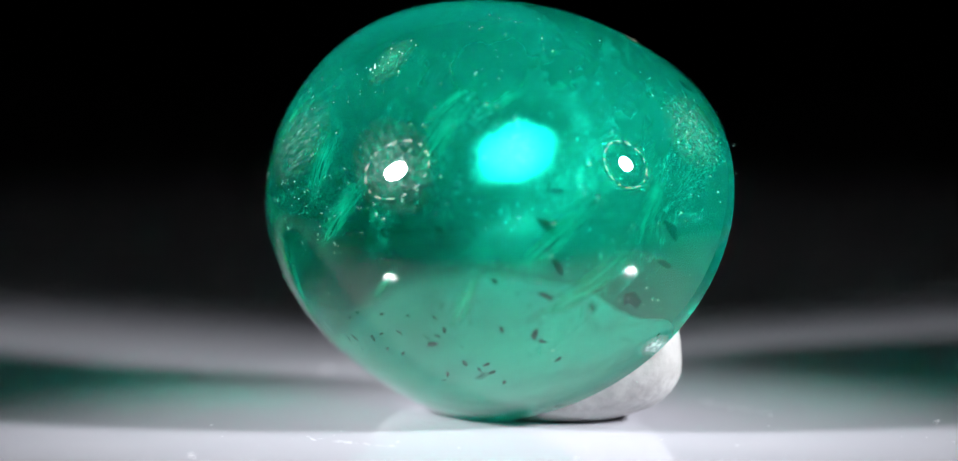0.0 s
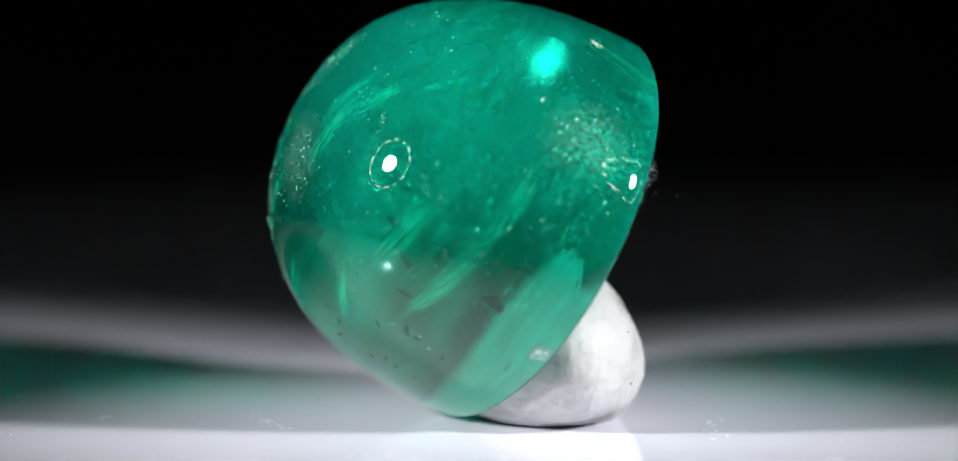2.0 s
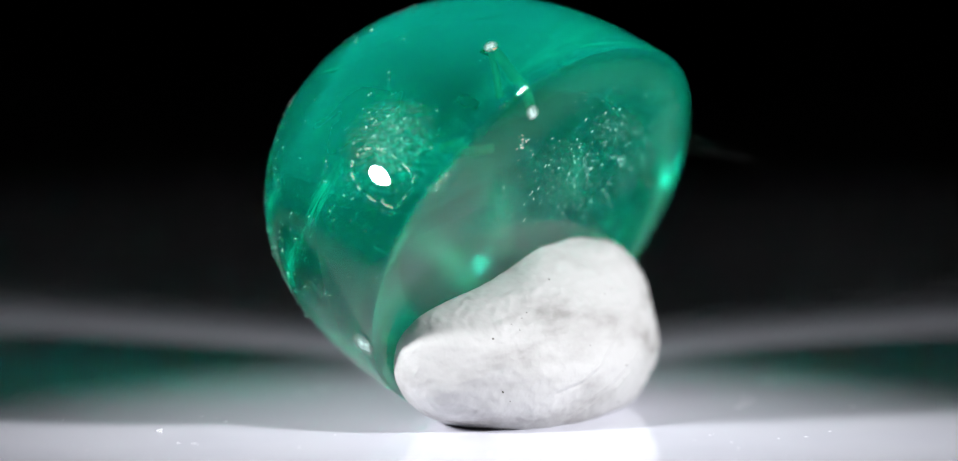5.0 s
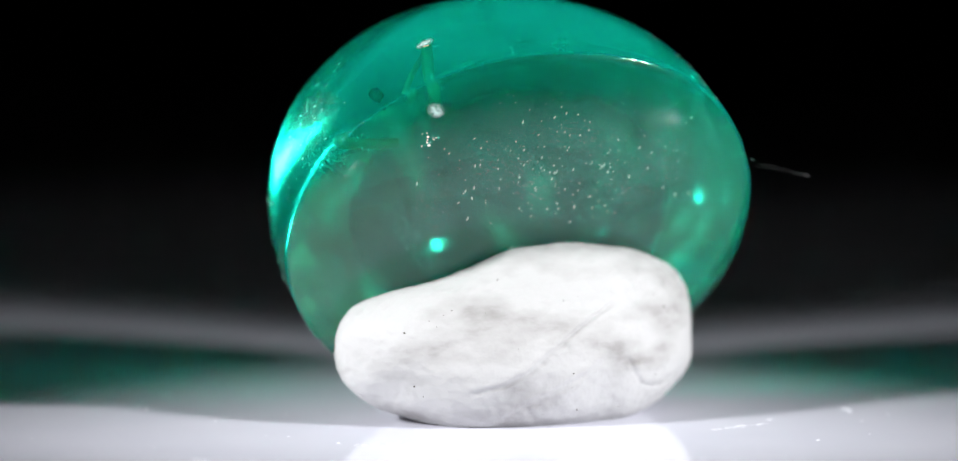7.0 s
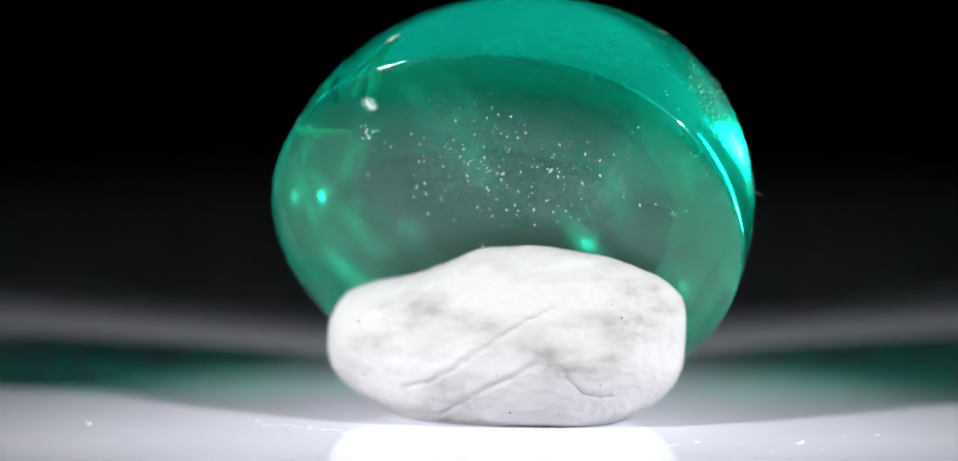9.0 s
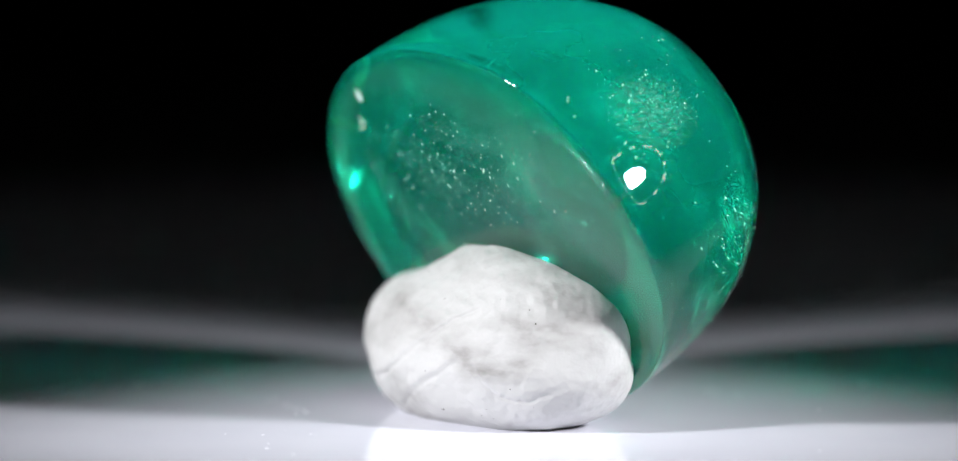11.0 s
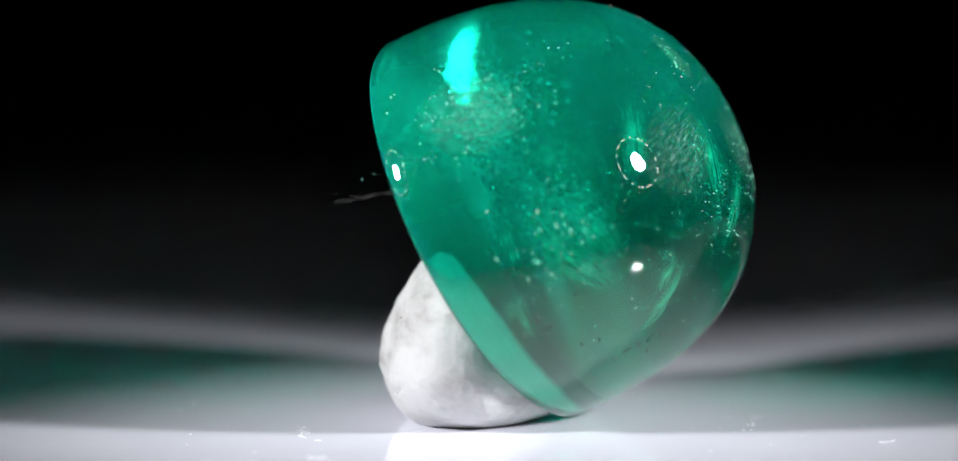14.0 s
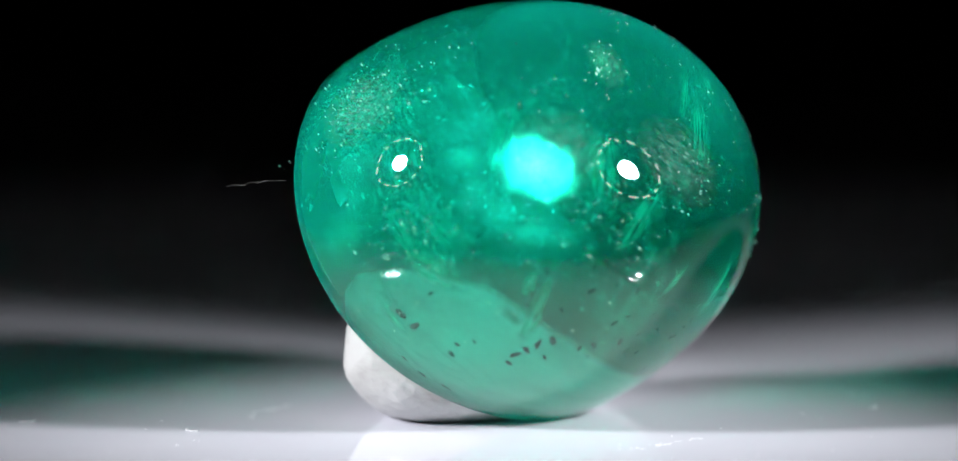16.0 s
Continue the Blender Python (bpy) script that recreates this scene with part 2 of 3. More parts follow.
def crease_depth(x, z):
    """How deep the folds lie at a place on the outer side, and the lip above them."""
    deep = 0.0
    for line in CREASES:
        for k, ((x0, z0), (x1, z1)) in enumerate(zip(line, line[1:])):
            dx, dz = x1 - x0, z1 - z0
            n2 = dx * dx + dz * dz
            s = ((x - x0) * dx + (z - z0) * dz) / n2
            e = max(0, -s, s - 1) * math.sqrt(n2)
            side = ((z - z0) * dx - (x - x0) * dz) / math.sqrt(n2)
            side += 2.5 * noise.noise((x / 22, z / 22, 2))
            d2 = side * side + e * e
            if d2 < 1600:
                here = -3.0 * math.exp(-d2 / 16) + 2.2 * math.exp(-((side - 8) ** 2 + e * e) / 110)
                if abs(here) > abs(deep):
                    deep = here
    return deep


def putty_grit(putty, rng):
    """Dark grit pressed into the outer side of the putty."""
    spots = [v.co.copy() for v in putty.data.vertices if v.co.y < -120 * U and v.co.z > 20 * U]
    for k in range(26):
        p, size = rng.choice(spots), rng.choice((1.5, 2, 2, 2.5, 4))
        ob = new("grit_speck", flake_mesh(k % 4, 0.5))
        ob.parent = putty
        ob.matrix_basis = Matrix.Translation(p) @ Matrix.Rotation(rng.uniform(0, 6), 4, "Y") @ Matrix.Diagonal((size * U, size * U, size * 1.4 * U, 1))


def build_putty():
    bm = bmesh.new()
    bmesh.ops.create_icosphere(bm, subdivisions=7, radius=1)
    lean = radians(LEAN)
    normal = Vector((0, -math.cos(lean), -math.sin(lean)))
    up = Vector((0, -math.sin(lean), math.cos(lean)))
    for v in bm.verts:
        c = v.co.copy()
        k = [math.copysign(abs(q) ** e, q) for q, e in zip(c, (0.88, 0.95, 0.92))]
        wide = min(1.0, max(0.0, (abs(k[0]) - 0.12) / 0.4))
        if c.z > 0:
            k[2] = c.z ** (0.92 - wide * (0.46 if c.x > 0 else 0.22))
        if c.x > 0 and c.y < 0:
            k[1] = -abs(c.y) ** (0.95 - 0.24 * wide)
        x = -3 + 299 * k[0]
        top = 286 - 47 / (1 + math.exp((x + 85) / 25))
        mid = 112
        z = mid + (top - mid) * k[2] if k[2] > 0 else mid + 138 * k[2]
        reach = (150 - 22 * (x / 300) ** 2) * (1 - 0.42 * max(0, (z - 90) / 190) ** 1.2) if k[1] < 0 else 215 - 90 * (x / 300) ** 2
        out = 60 - 42 * (x / 300) ** 2 - reach * k[1]
        p = Vector((x, -out, z))
        p += 10 * noise.noise_vector(p / 150) + 3 * noise.noise_vector(p / 55) + 1.2 * noise.noise_vector(p / 13)
        if -k[1] > 0.1:
            p -= Vector((0, 1, 0)) * crease_depth(p.x, p.z)
        # pressed against the base of the stone, which bulges a little
        r = p - FACE
        room = 2.2 + 3 * noise.noise(p / 26) + 4 * noise.noise(p / 75) + BASE_BULGE * max(0.0, 1 - ((r.x / HALF_A) ** 2 + (r.dot(up) / HALF_B) ** 2) ** 2)
        d = r.dot(normal)
        if d < room:
            p += normal * (room - d)
        p.z = max(p.z, 0.0)
        d = (p - FACE).dot(normal)
        if d < room:
            p.y -= (room - d) / math.cos(lean)
        v.co = p * U
    me = bpy.data.meshes.new("white_putty")
    bm.to_mesh(me)
    bm.free()
    me.materials.append(PUTTY)
    me.polygons.foreach_set("use_smooth", [True] * len(me.polygons))
    ob = new("putty_lump", me)
    putty_grit(ob, random.Random(9))
    return tagged(ob, "lump of white putty, pressed and creased, on the turntable", "putty")


# ---- inclusions inside the emerald, in the stone's own space ----
def ragged_sheet(name, path, width, mat, seed, lean=0.7):
    """A thin ragged feather along a path, sunk towards the middle of the stone."""
    rng = random.Random(seed)
    pts = [Vector(p) for p in path]
    n, rows, verts, faces = 12 * (len(pts) - 1), 5, [], []
    off = rng.uniform(0, 90)
    for i in range(n + 1):
        s = i / n * (len(pts) - 1)
        k = min(int(s), len(pts) - 2)
        p = pts[k].lerp(pts[k + 1], s - k)
        along = (pts[k + 1] - pts[k]).normalized()
        inward = (Vector((0, 0, 60)) - p).normalized()
        across = (inward * lean + along.cross(inward) * (1 - lean)).normalized()
        w = width * (0.35 + 0.65 * math.sin(math.pi * (0.06 + 0.88 * i / n))) * (0.7 + 0.9 * abs(noise.noise((s * 4 + off, seed, 0))))
        for j in range(rows + 1):
            q = p + across * w * (j / rows) + 5 * noise.noise_vector((s * 3 + off, j * 0.8, seed))
            verts.append(q * U)
    for i in range(n):
        for j in range(rows):
            if j > 0 and noise.noise((i * 0.45 + off, j * 0.9, seed)) > 0.28:
                continue
            o = i * (rows + 1) + j
            faces.append((o, o + 1, o + rows + 2, o + rows + 1))
    return mesh_of(name, verts, faces, mat)


def shard_verts(rng, size, stretch):
    """A small eight-sided splinter."""
    rot = Euler([rng.uniform(0, 6.3) for _ in range(3)]).to_matrix()
    r = [size * rng.uniform(0.5, 1.2) for _ in range(4)]
    vs = [(r[0], 0, 0), (0, r[1], 0), (-r[2], 0, 0), (0, -r[3], 0), (0, 0, size * stretch), (0, 0, -size * stretch * rng.uniform(0.3, 1))]
    return [rot @ Vector(v) for v in vs]


SHARD_FACES = [(0, 1, 4), (1, 2, 4), (2, 3, 4), (3, 0, 4), (1, 0, 5), (2, 1, 5), (3, 2, 5), (0, 3, 5)]


def inside(p, margin=0.95):
    a, b, h = p[0] / margin, p[1] / margin, p[2] / margin
    if h < 6 or h > DOME:
        return False
    return (abs(a / HALF_A) ** P_FACE + abs((b - 12.0 * h / DOME) / HALF_B) ** P_FACE) ** (Q_DOME / P_FACE) + (h / DOME) ** Q_DOME < 1


def speck_cloud(label, centers, spread, count, size, mat, seed, stretch=2.0):
    rng = random.Random(seed)
    verts, faces, made = [], [], 0
    while made < count:
        c = Vector(rng.choice(centers))
        p = c + Vector([rng.gauss(0, spread) for _ in range(3)])
        if not inside(p):
            continue
        o = len(verts)
        verts += [(p + v) * U for v in shard_verts(rng, size * rng.uniform(0.4, 1.3), stretch)]
        faces += [tuple(o + i for i in f) for f in SHARD_FACES]
        made += 1
    ob = new("speck_cloud", mesh_of("speck_cloud", verts, faces, mat, False))
    return tagged(ob, label, kind="stuff")


def flake_mesh(seed, flat):
    """A flat, crooked flake about one unit across."""
    rng = random.Random(seed)
    bm = bmesh.new()
    bmesh.ops.create_icosphere(bm, subdivisions=1, radius=0.5)
    for v in bm.verts:
        v.co *= rng.uniform(0.55, 1.35)
        v.co.z *= flat
    me = bpy.data.meshes.new("flake")
    bm.to_mesh(me)
    bm.free()
    me.materials.append(FLECK)
    return me


def tube_mesh(name, path, radius, mat, sides=8):
    pts = [Vector(p) for p in path]
    verts, faces = [], []
    for i, p in enumerate(pts):
        d = (pts[min(i + 1, len(pts) - 1)] - pts[max(i - 1, 0)]).normalized()
        x = d.orthogonal().normalized()
        y = d.cross(x)
        for j in range(sides):
            a = 2 * math.pi * j / sides
            verts.append((p + (x * math.cos(a) + y * math.sin(a)) * radius) * U)
    for i in range(len(pts) - 1):
        for j in range(sides):
            k = (j + 1) % sides
            faces.append((i * sides + j, i * sides + k, (i + 1) * sides + k, (i + 1) * sides + j))
    faces += [tuple(range(sides))[::-1], tuple(range((len(pts) - 1) * sides, len(pts) * sides))]
    return mesh_of(name, verts, faces, mat)


FLECK_SPOTS = (
    (-335, 154, 130, 46), (-103, 301, 193, 17), (-133, 301, 158, 18), (-118, 303, 171, 12), (-137, 304, 124, 14),
    (-223, 248, 199, 24), (-227, 251, 179, 16), (-229, 261, 128, 14), (47, 239, 331, 16), (148, 288, 189, 14),
    (84, 290, 238, 18), (20, 301, 231, 12), (-6, 304, 224, 13), (-21, 285, 269, 11), (-69, 291, 244, 22),
    (-102, 275, 264, 15), (-50, 266, 296, 9), (-95, 263, 289, 11), (-201, 201, 304, 14))
FLECK_SPOTS_SIDE = (
    (260, 234, 130, 12), (189, 272, 171, 22), (179, 272, 191, 20), (169, 271, 209, 22), (150, 273, 224, 24),
    (104, 289, 224, 14), (39, 292, 247, 18), (49, 267, 292, 12), (125, 229, 316, 18), (328, 165, 101, 26),
    (311, 188, 107, 24), (-60, 313, 170, 15), (186, 278, 148, 16), (-1, 267, 297, 11), (161, 241, 278, 13),
    (-258, -220, 53, 46), (-319, 145, 125, 26), (-231, -121, 302, 16), (-166, -265, 104, 30))
FLECK_STREAKS = ((-369, 34, 128, 58), (-360, 85, 116, 40), (-275, 152, 263, 40), (-252, 195, 241, 34), (-266, 104, 308, 46), (-276, 51, 316, 26))

FEATHERS = (
    (((-67, -8, 392), (-89, -45, 387), (-110, -79, 377), (-139, -117, 356)), 34),
    (((-155, -48, 371), (-173, -71, 360), (-188, -104, 341)), 60),
    (((134, 111, 366), (114, 72, 381), (106, 35, 387), (96, 11, 389)), 70),
    (((102, 174, 347), (81, 133, 372), (49, 98, 386), (5, 82, 391)), 46),
    (((-134, 253, 243), (-157, 222, 279), (-176, 184, 309)), 50),
    (((15, 248, 295), (-19, 226, 321), (-46, 206, 337)), 34),
    (((201, 232, 214), (197, 191, 282), (190, 143, 327), (180, 114, 347)), 40),
    (((190, -159, 302), (214, -86, 329), (226, -16, 339), (229, 66, 332)), 90))
FEATHERS_SIDE = (
    (((-314, -145, 126), (-343, -69, 154), (-350, -2, 170), (-337, 68, 186), (-305, 137, 195)), 60),
    (((-214, 227, 211), (-267, 186, 200), (-303, 141, 193)), 44),
    (((340, 9, 191), (328, 59, 207), (299, 128, 216), (246, 185, 233)), 120),
    (((337, 118, 88), (315, 155, 96), (296, 182, 84)), 14),
    (((-60, 150, 20), (-170, 60, 16), (-250, -60, 14)), 60),
    (((120, -200, 60), (170, -60, 50), (140, 60, 60)), 70))


def surface_turn(p, spin):
    """Turns a flake's flat side to the skin of the stone."""
    out = (Vector(p) - Vector((0, 0, 60))).to_track_quat("Z", "Y").to_matrix().to_4x4()
    return out @ Matrix.Rotation(spin, 4, "Z")


def dome_point(s, a, depth=1.0):
    """A point on the dome, or sunk under it: s runs from the top to the girdle."""
    h = 0.5 * 440 * math.sqrt(1 - s * s) + 0.5 * 430 * (1 - s ** 3) ** (1 / 3)
    r = face_radius(a) / U * s
    p = Vector((r * math.cos(a) - 3.2 * h / DOME, r * math.sin(a) + 12 * h / DOME, h))
    return Vector((0, 0, 60)) + (p - Vector((0, 0, 60))) * depth


def surface_glints():
    """Tiny white shards on the skin: painted-in glints on the dome, chips near the tubes."""
    rng = random.Random(33)
    verts, faces = [], []
    groups = [(0.25, 2.2), (0.3, 5.6), (0.45, 1.2), (0.55, 5.9), (0.6, 0.4), (0.5, 3.4), (0.75, 4.3), (0.7, 2.6), (0.85, 5.5), (0.8, 0.0)]
    for s0, a0 in groups:
        for k in range(16):
            s, a = min(0.99, max(0.02, rng.gauss(s0, 0.07))), a0 + rng.gauss(0, 0.12) / max(s0, 0.2)
            p = dome_point(s, a, 1.0)
            o = len(verts)
            verts += [(p + v) * U for v in shard_verts(rng, rng.choice((0.4, 0.5, 0.7, 1.0)), 1.8)]
            faces += [tuple(o + i for i in f) for f in SHARD_FACES]
    for spot, count in (((-195, -195, -29), 16), ((-160, -262, 104), 14), ((-300, -170, 8), 8), ((300, -60, -20), 8)):
        for k in range(count):
            p = Vector(spot) + Vector([rng.gauss(0, 7) for _ in range(2)] + [rng.gauss(0, 1.5)])
            o = len(verts)
            verts += [(p + v) * U for v in shard_verts(rng, rng.uniform(1.0, 2.6), 1.6)]
            faces += [tuple(o + i for i in f) for f in SHARD_FACES]
    ob = new("surface_glints", mesh_of("surface_glints", verts, faces, SPECK, False))
    return tagged(ob, "tiny white shards painted in as glints, a few as chips", kind="stuff")


WISP_SPOTS = (      # place on the skin, length, width, depth under it
    (334, -167, 118, 130, 105, 0.90), (325, -165, 145, 90, 80, 0.97), (300, -150, 190, 80, 60, 0.95), (314, -198, 97, 70, 60, 0.97),
    (-352, -147, 92, 120, 70, 0.95), (-340, -130, 70, 110, 60, 0.90), (-375, -60, 110, 80, 40, 0.97), (351, 60, 240, 70, 60, 0.97),
    (-140, -40, 408, 90, 60, 0.96), (363, 142, 88, 40, 30, 0.98))
GLARE_SPOTS = (          # middle on the skin, length, width, run of the scratches
    (190, 30, 396, 95, 75, (1, 0.3, 0)), (-37, 69, 431, 95, 70, (0.7, -0.6, 0)), (36, -111, 415, 55, 34, (0.2, 1, 0)),
    (325, -160, 150, 90, 75, (0, 0.6, 1)), (-345, -140, 110, 85, 70, (0, 0.7, 0.7)))
BASE_HAZE = ((215, -150, 1.3, 85, 55), (150, -110, 0.9, 70, 45), (-40, -130, 0.4, 120, 60), (-170, -60, 1.2, 110, 45), (60, -200, 0.2, 100, 40))
STREAK_LINES = (    # two ends on the skin, width, depth under it
    ((-53, 22, 433), (-149, -119, 389), 14, 0.975), ((-159, -39, 409), (-207, -104, 370), 22, 0.97), ((127, 122, 405), (99, 3, 426), 34, 0.975),
    ((105, 197, 373), (6, 92, 428), 26, 0.97), ((-109, 286, 259), (-183, 204, 331), 18, 0.95), ((4, 260, 328), (-50, 218, 366), 10, 0.97),
    ((-231, -98, 358), (-262, -159, 290), 12, 0.97), ((234, 223, 275), (222, 191, 321), 16, 0.97), ((202, 282, 189), (200, 202, 327), 20, 0.96),
    ((277, 36, 340), (214, -81, 372), 26, 0.93), ((-230, 246, 224), (-368, 80, 188), 24, 0.95), ((-368, 80, 188), (-368, -80, 167), 22, 0.92),
    ((-222, 250, 228), (-357, 117, 185), 14, 0.97), ((-231, 195, 304), (-338, 20, 275), 30, 0.96), ((-80, 82, 424), (-140, -72, 408), 30, 0.97),
    ((373, 19, 187), (345, 128, 200), 26, 0.95), ((365, 84, 184), (302, 183, 229), 34, 0.95), ((351, 42, 240), (312, 126, 269), 30, 0.96),
    ((363, 142, 88), (323, 209, 76), 10, 0.96), ((60, -80, 420), (20, -150, 395), 22, 0.985))


CORE = Vector((0, 0, 60))


def under_dome(p):
    x, y = p.x + 3.2 * p.z / DOME, p.y - 12 * p.z / DOME
    s = math.hypot(x, y) * U / face_radius(math.atan2(y, x) % (2 * math.pi))
    return s < 1 and p.z < 0.5 * 440 * math.sqrt(1 - s * s) + 0.5 * 430 * (1 - s ** 3) ** (1 / 3)


def on_dome(way):
    """Where a ray from the middle of the stone leaves the dome."""
    near, far = 100.0, 600.0
    for _ in range(16):
        mid = (near + far) / 2
        near, far = (mid, far) if under_dome(CORE + way * mid) else (near, mid)
    return CORE + way * near


def patch_mesh(name, mid, x, y, out, length, width, place, mat):
    """A thin sheet whose own space runs from -1 to 1; place() sets each point on its surface."""
    n = 12
    m = Matrix.Translation(mid * U) @ Matrix((x, y, out)).transposed().to_4x4() @ Matrix.Diagonal((length * U, width * U, width * U, 1))
    back = m.inverted()
    verts = [back @ (place(mid + x * length * (2 * i / n - 1) + y * width * (2 * j / n - 1)) * U) for i in range(n + 1) for j in range(n + 1)]
    faces = [(i * (n + 1) + j, (i + 1) * (n + 1) + j, (i + 1) * (n + 1) + j + 1, i * (n + 1) + j + 1) for i in range(n) for j in range(n)]
    ob = new(name, mesh_of(name, verts, faces, mat))
    ob.matrix_basis = m
    return ob


def skin_patch(name, mid, along, length, width, depth, mat):
    """A patch that follows the dome just under the polish."""
    out = (Vector(mid) - CORE).normalized()
    x = (along - out * along.dot(out)).normalized()
    place = lambda p: CORE + (on_dome((p - CORE).normalized()) - CORE) * depth
    return patch_mesh(name, place(Vector(mid)), x, out.cross(x), out, length, width, place, mat)


SHARD_SPOTS = (     # middle on the skin, spread, number, size, stretch
    (325, -165, 130, 52, 420, 0.55, 6.0), (300, -150, 200, 34, 120, 0.5, 6.0), (-352, -147, 92, 50, 260, 0.5, 5.0), (-378, -60, 120, 60, 160, 0.5, 4.0),
    (160, 40, 408, 55, 170, 0.4, 6.0), (-37, 69, 431, 55, 200, 0.45, 6.0), (36, -111, 415, 22, 60, 0.9, 4.0), (365, 84, 184, 42, 200, 0.6, 6.0),
    (351, 60, 240, 36, 110, 0.5, 5.0), (-300, 170, 205, 60, 160, 0.5, 7.0), (-338, 20, 270, 60, 120, 0.4, 6.0), (110, 150, 395, 40, 120, 0.5, 8.0),
    (-330, 160, 110, 60, 110, 0.5, 3.0), (330, 170, 110, 60, 90, 0.45, 3.0), (-140, -60, 408, 70, 160, 0.4, 5.0), (200, 200, 320, 70, 120, 0.4, 6.0))


def skin_shards(x, y, z, spread, count, size, stretch, seed):
    """Fine splinters scattered shallowly under the polish, most of them running one way."""
    rng = random.Random(seed)
    mid = Vector((x, y, z))
    grain = Vector((rng.gauss(-0.3, 0.3), rng.gauss(0.8, 0.3), rng.gauss(0.2, 0.3)))
    verts, faces = [], []
    for k in range(count):
        way = (mid + Vector([rng.gauss(0, spread) for _ in range(3)]) - CORE).normalized()
        p = CORE + (on_dome(way) - CORE) * rng.choice((0.95, 0.97, 0.985, 0.995, 1.0008, 1.0008))
        along = (grain + Vector([rng.gauss(0, 0.45) for _ in range(3)])).normalized()
        side = along.orthogonal().normalized()
        w = size * rng.choice((0.5, 0.7, 0.7, 1, 1, 1.5, 2.2))
        tall, o = w * stretch * rng.uniform(0.25, 1), len(verts)
        other = along.cross(side)
        verts += [(p + v) * U for v in (side * w, other * w, -side * w, -other * w, along * tall, -along * tall)]
        faces += [tuple(o + i for i in f) for f in SHARD_FACES]
    ob = new("splinter_cloud", mesh_of("splinter_cloud", verts, faces, SPLINTER, False))
    return tagged(ob, "fine pale splinters under the polish", kind="stuff")


def base_depth(p):
    s = math.hypot(p.x, p.y) * U / face_radius(math.atan2(p.y, p.x) % (2 * math.pi)) / 0.99
    return -(5 + BASE_BULGE * (1 - min(s, 1) ** 4))


def base_patch(name, x, y, turn, length, width, mat):
    """A patch of haze lying on the base."""
    place = lambda p: Vector((p.x, p.y, base_depth(p) - 0.5))
    along = Vector((math.cos(turn), math.sin(turn), 0))
    return patch_mesh(name, place(Vector((x, y, 0))), along, Vector((0, 0, -1)).cross(along), Vector((0, 0, -1)), length, width, place, mat)


def base_glints():
    """Pale slivers on the base: specks and nicks with their glint painted in."""
    rng = random.Random(41)
    verts, faces = [], []
    while len(verts) < 330 * 6:
        p = Vector((rng.gauss(40, 105), rng.gauss(-150, 62), 0))
        if abs(p.x) > 300 or abs(p.y) > 280:
            continue
        p.z = base_depth(p)
        o, size = len(verts), rng.choice((0.4, 0.4, 0.5, 0.6, 0.8, 1.1, 1.6))
        long = size * rng.uniform(1, 3.5)
        lean = rng.gauss(0.25, 0.3)
        up, side = Vector((math.sin(lean), -math.cos(lean), 0)), Vector((math.cos(lean), math.sin(lean), 0))
        verts += [(p + v) * U for v in (up * long, side * size, -up * long, -side * size, Vector((0, 0, 0.8)), Vector((0, 0, -0.8)))]
        faces += [tuple(o + i for i in f) for f in SHARD_FACES]
    return tagged(new("base_glints", mesh_of("base_glints", verts, faces, BASE_GLINT, False)), "pale specks and nicks in the base, glints painted in", kind="stuff")


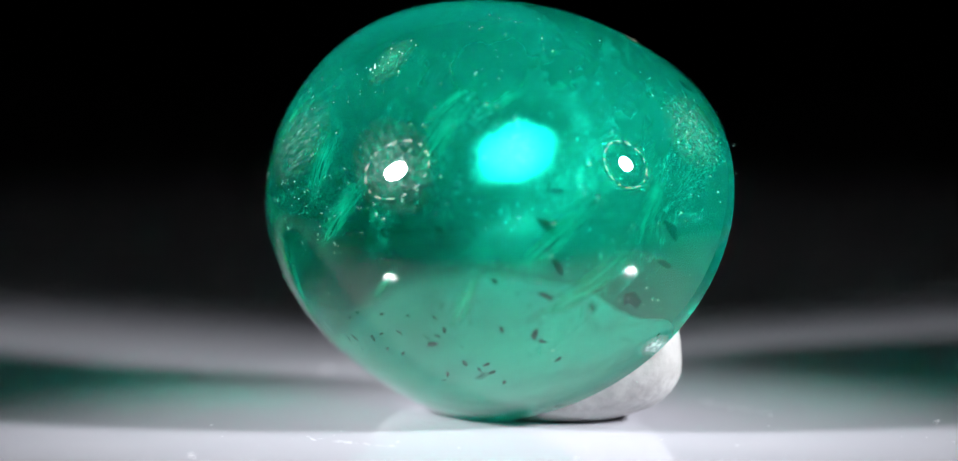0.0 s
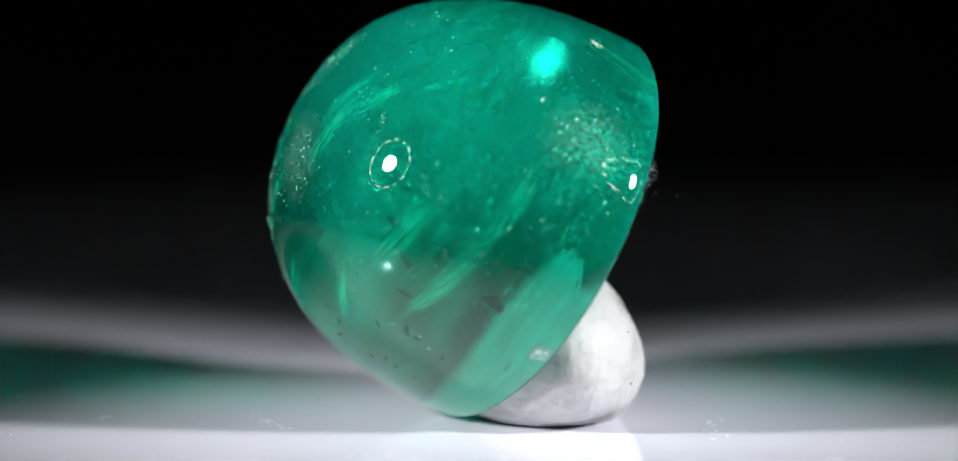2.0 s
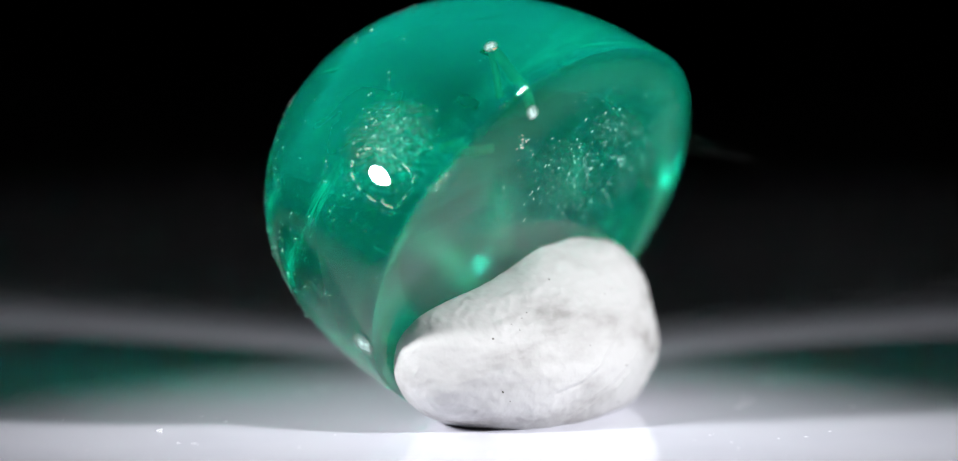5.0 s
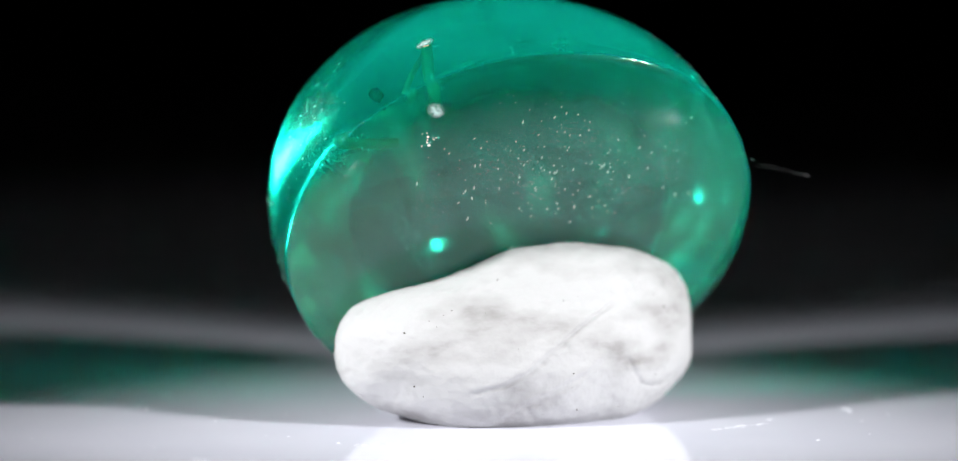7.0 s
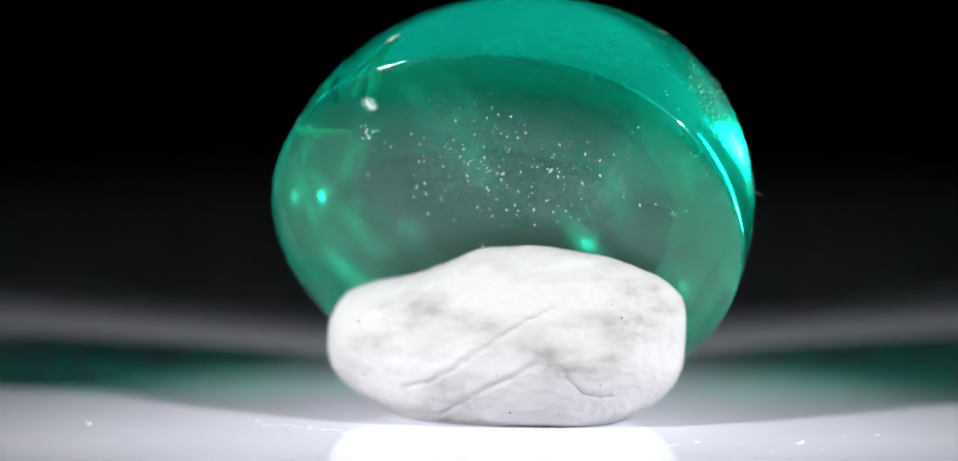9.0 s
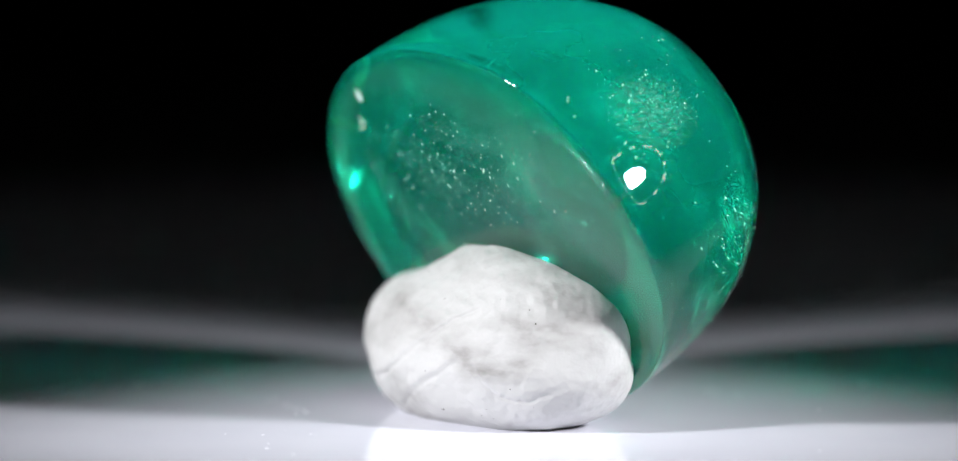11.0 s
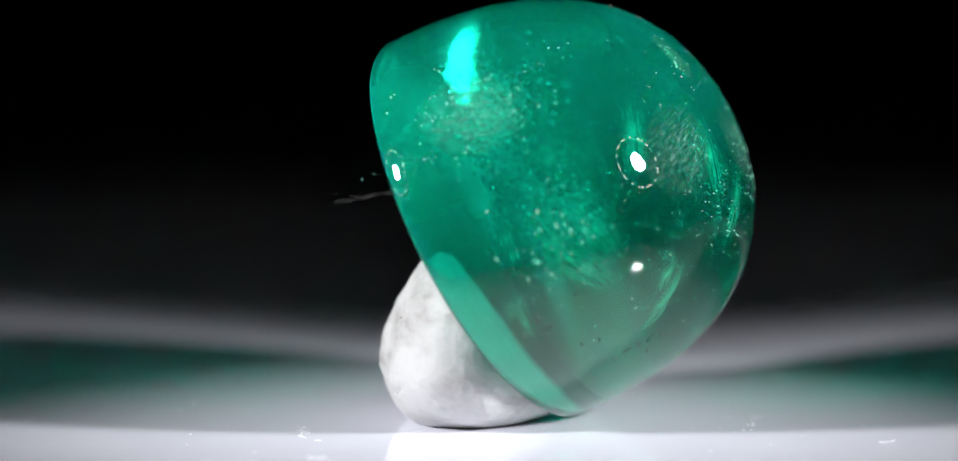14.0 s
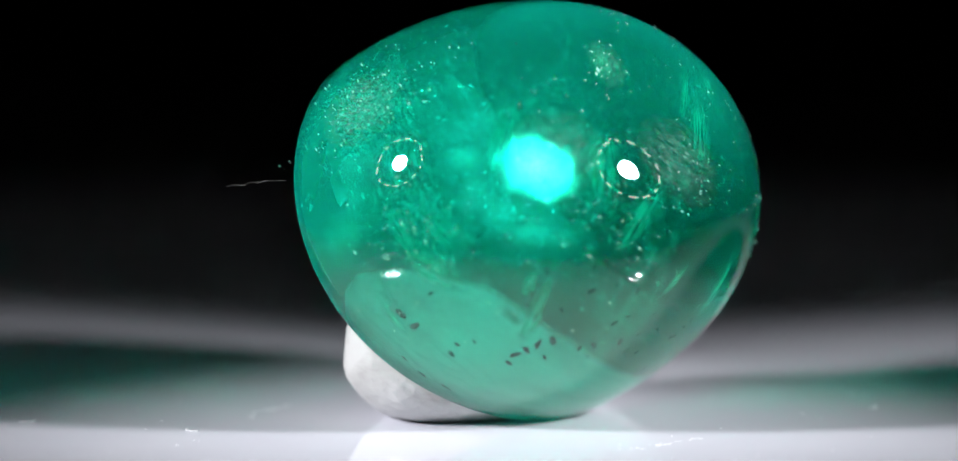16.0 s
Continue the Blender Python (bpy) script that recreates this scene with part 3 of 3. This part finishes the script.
def build_inclusions(stone):
    def put(ob, label=""):
        ob.parent = stone
        return tagged(ob, label)

    rng = random.Random(5)
    flakes = [flake_mesh(s, 0.3) for s in range(5)]
    for x, y, z, size in FLECK_SPOTS + FLECK_SPOTS_SIDE:
        ob = put(new("dark_fleck", rng.choice(flakes)), "dark brown mineral fleck")
        ob.matrix_basis = Matrix.Translation(Vector((x, y, z)) * U) @ surface_turn((x, y, z), rng.uniform(0, 6)) @ Matrix.Diagonal((size * U, size * 0.5 * U, size * 0.5 * U, 1))
    for x, y, z, size in FLECK_STREAKS:
        ob = put(new("dark_streak", rng.choice(flakes)), "long dark brown mineral streak")
        ob.matrix_basis = Matrix.Translation(Vector((x, y, z)) * U) @ surface_turn((x, y, z), rng.uniform(-0.4, 0.4)) @ Matrix.Diagonal((size * 0.28 * U, size * U, size * 0.3 * U, 1))
    for k, (path, width) in enumerate(FEATHERS + FEATHERS_SIDE):
        put(new("feather", ragged_sheet("feather", path, width, FEATHER, k + 1)), "pale ragged feather crack")
    put(new("brown_tube", tube_mesh("brown_tube", [(-175, -288, 98), (-179, -277, 66), (-184, -265, 32), (-189, -250, -10)], 10, TUBE)), "brownish hollow growth tube")
    put(new("brown_tube", tube_mesh("brown_tube", [(-328, -166, 21), (-290, -168, 18), (-234, -172, 14)], 9, TUBE)), "brownish hollow growth tube")
    put(new("brown_tube", tube_mesh("brown_tube", [(-166, -271, 100), (-200, -258, 56), (-222, -240, 22)], 6, TUBE)), "brownish hollow growth tube")
    veils = [((-98, -146, 93), 60), ((12, -150, 94), 60), ((92, -130, 92), 60), ((62, -24, 90), 60), ((202, -98, 90), 85), ((223, -19, 95), 80),
             ((262, -160, 90), 80), ((285, -150, 120), 80), ((312, -100, 110), 75), ((190, -205, 220), 60), ((-250, -120, 150), 70), ((-290, -60, 120), 60)]
    for k, (spot, size) in enumerate(veils):
        c = Vector(spot)
        turn = Euler([rng.uniform(-0.6, 0.6), rng.uniform(-0.6, 0.6), rng.uniform(0, 6)]).to_matrix()
        path = [c + turn @ Vector((s * size, 14 * math.sin(s * 3 + k), 10 * s)) for s in (-1, -0.4, 0.2, 0.8)]
        put(new("milky_veil", ragged_sheet("milky_veil", path, size * 1.2, VEIL, 40 + k, 0.5)), "cloudy white veil of fine fissures")
    # hair-fine fissures and mineral dust just under the polished skin
    for k in range(70):
        c, step = dome_point(rng.uniform(0.2, 0.97), rng.uniform(0, 6.28), 0.94), rng.uniform(10, 34)
        way = Vector((rng.gauss(-0.25, 0.4), rng.gauss(0.7, 0.4), rng.gauss(0.3, 0.4))).normalized()
        path = [c + way * step * s + 4 * noise.noise_vector((s, k, 7)) for s in (0, 1, 2)]
        path = [p for p in path if inside(p, 0.985)]
        if len(path) > 1:
            put(new("fissure", ragged_sheet("fissure", path, rng.uniform(5, 20), FEATHER, 100 + k, rng.uniform(0.3, 0.9))))
    for k in range(60):
        p = dome_point(rng.uniform(0.45, 0.98), rng.uniform(0.25, 2.9), 0.965)
        size = rng.choice((4, 5, 6, 8, 11))
        ob = put(new("dark_fleck", rng.choice(flakes)), "dark brown mineral fleck")
        ob.matrix_basis = Matrix.Translation(p * U) @ surface_turn(p, rng.uniform(0, 6)) @ Matrix.Diagonal((size * 1.5 * U, size * 0.6 * U, size * 0.6 * U, 1))
    for x, y, z, length, width, depth in WISP_SPOTS:
        way = Vector((rng.uniform(-1, 1), rng.uniform(-1, 1), rng.uniform(-1, 1)))
        put(skin_patch("white_wisp", (x, y, z), way, length, width, depth, WISP), "cloudy white wisps under the polish")
    for p, q, width, depth in STREAK_LINES:
        p, q = Vector(p), Vector(q)
        put(skin_patch("bright_streak", (p + q) / 2 * 1.02, q - p, (q - p).length * 0.62, width, depth, STREAK), "bright green splintery streak")
    for x, y, z, length, width, way in GLARE_SPOTS:
        put(skin_patch("scuff_haze", (x, y, z), Vector(way), length, width, 1.0008, SCUFF_GLARE), "fine scuffs in the polish, glare near highlights painted pale")
    for x, y, turn, length, width in BASE_HAZE:
        put(base_patch("base_haze", x, y, turn, length, width, HAZE), "cloudy pale haze on the base")
    for k, spot in enumerate(SHARD_SPOTS):
        put(skin_shards(*spot, 60 + k), "fine pale splinters under the polish")
    put(base_glints())
    put(surface_glints())
    put(speck_cloud("milky cloud of tiny pale crystals", [(-98, -146, 93), (12, -169, 94), (92, -146, 92), (-18, -35, 90), (62, -24, 90)], 46, 150, 0.9, SPECK, 11, 2.4))
    put(speck_cloud("dense pale cloud of fine splinters", [(202, -98, 100), (223, -19, 100), (250, -150, 110), (274, -170, 120), (300, -130, 130)], 40, 160, 0.6, SPECK, 12, 3.0))
    put(speck_cloud("dense pale cloud of fine splinters", [(-250, -120, 150), (-290, -60, 120), (-220, -160, 180)], 44, 140, 0.6, SPECK, 13, 3))
    put(speck_cloud("bright sparkling specks near the top", [(60, 10, 360), (20, -60, 360), (-60, -90, 350), (80, -120, 330)], 40, 70, 0.9, SPECK, 14, 1.6))
    put(speck_cloud("scattered pale specks", [(0, 0, 200), (150, 80, 180), (-160, 90, 180)], 130, 200, 0.8, SPECK, 15, 1.8))
    put(skin_patch("pale_grain_patch", (-324, 192, 18), Vector((0, 1, 0.4)), 27, 23, 1.0008, GRAIN), "pale crusted spot on the skin")
    put(skin_patch("pale_grain_patch", (-178, -294, 104), Vector((1, 0, 0.3)), 17, 11, 1.0008, GRAIN), "pale crust at the mouth of a tube")
    put(base_patch("pale_grain_patch", -190, -246, 0.4, 17, 13, GRAIN), "pale crust at the mouth of a tube")


def build_fibre():
    a, b = Vector((396, -89, 402)), Vector((466, -178, 394))
    pts = [a.lerp(b, k / 17) + 9 * noise.noise_vector((k * 0.5, 3, 1)) * min(1, k / 3) for k in range(15)]
    ob = new("lint_fibre", tube_mesh("lint_fibre", pts, 0.3, LINT, 5))
    return tagged(ob, "thin grey lint fibre stuck to the emerald's edge", "fibre")


turntable = build_turntable()
emerald = build_emerald()
putty = build_putty()
fibre = build_fibre()
for side in (-1, 1):
    build_lamp(side)


def motions():
    times = [k / 4 for k in range(65)]
    for thing in (turntable, emerald, putty, fibre):
        walk(thing, [(t, pose(0, 0, 0, 0, 0, -SPIN * (t - FRONT))) for t in times])


motions()
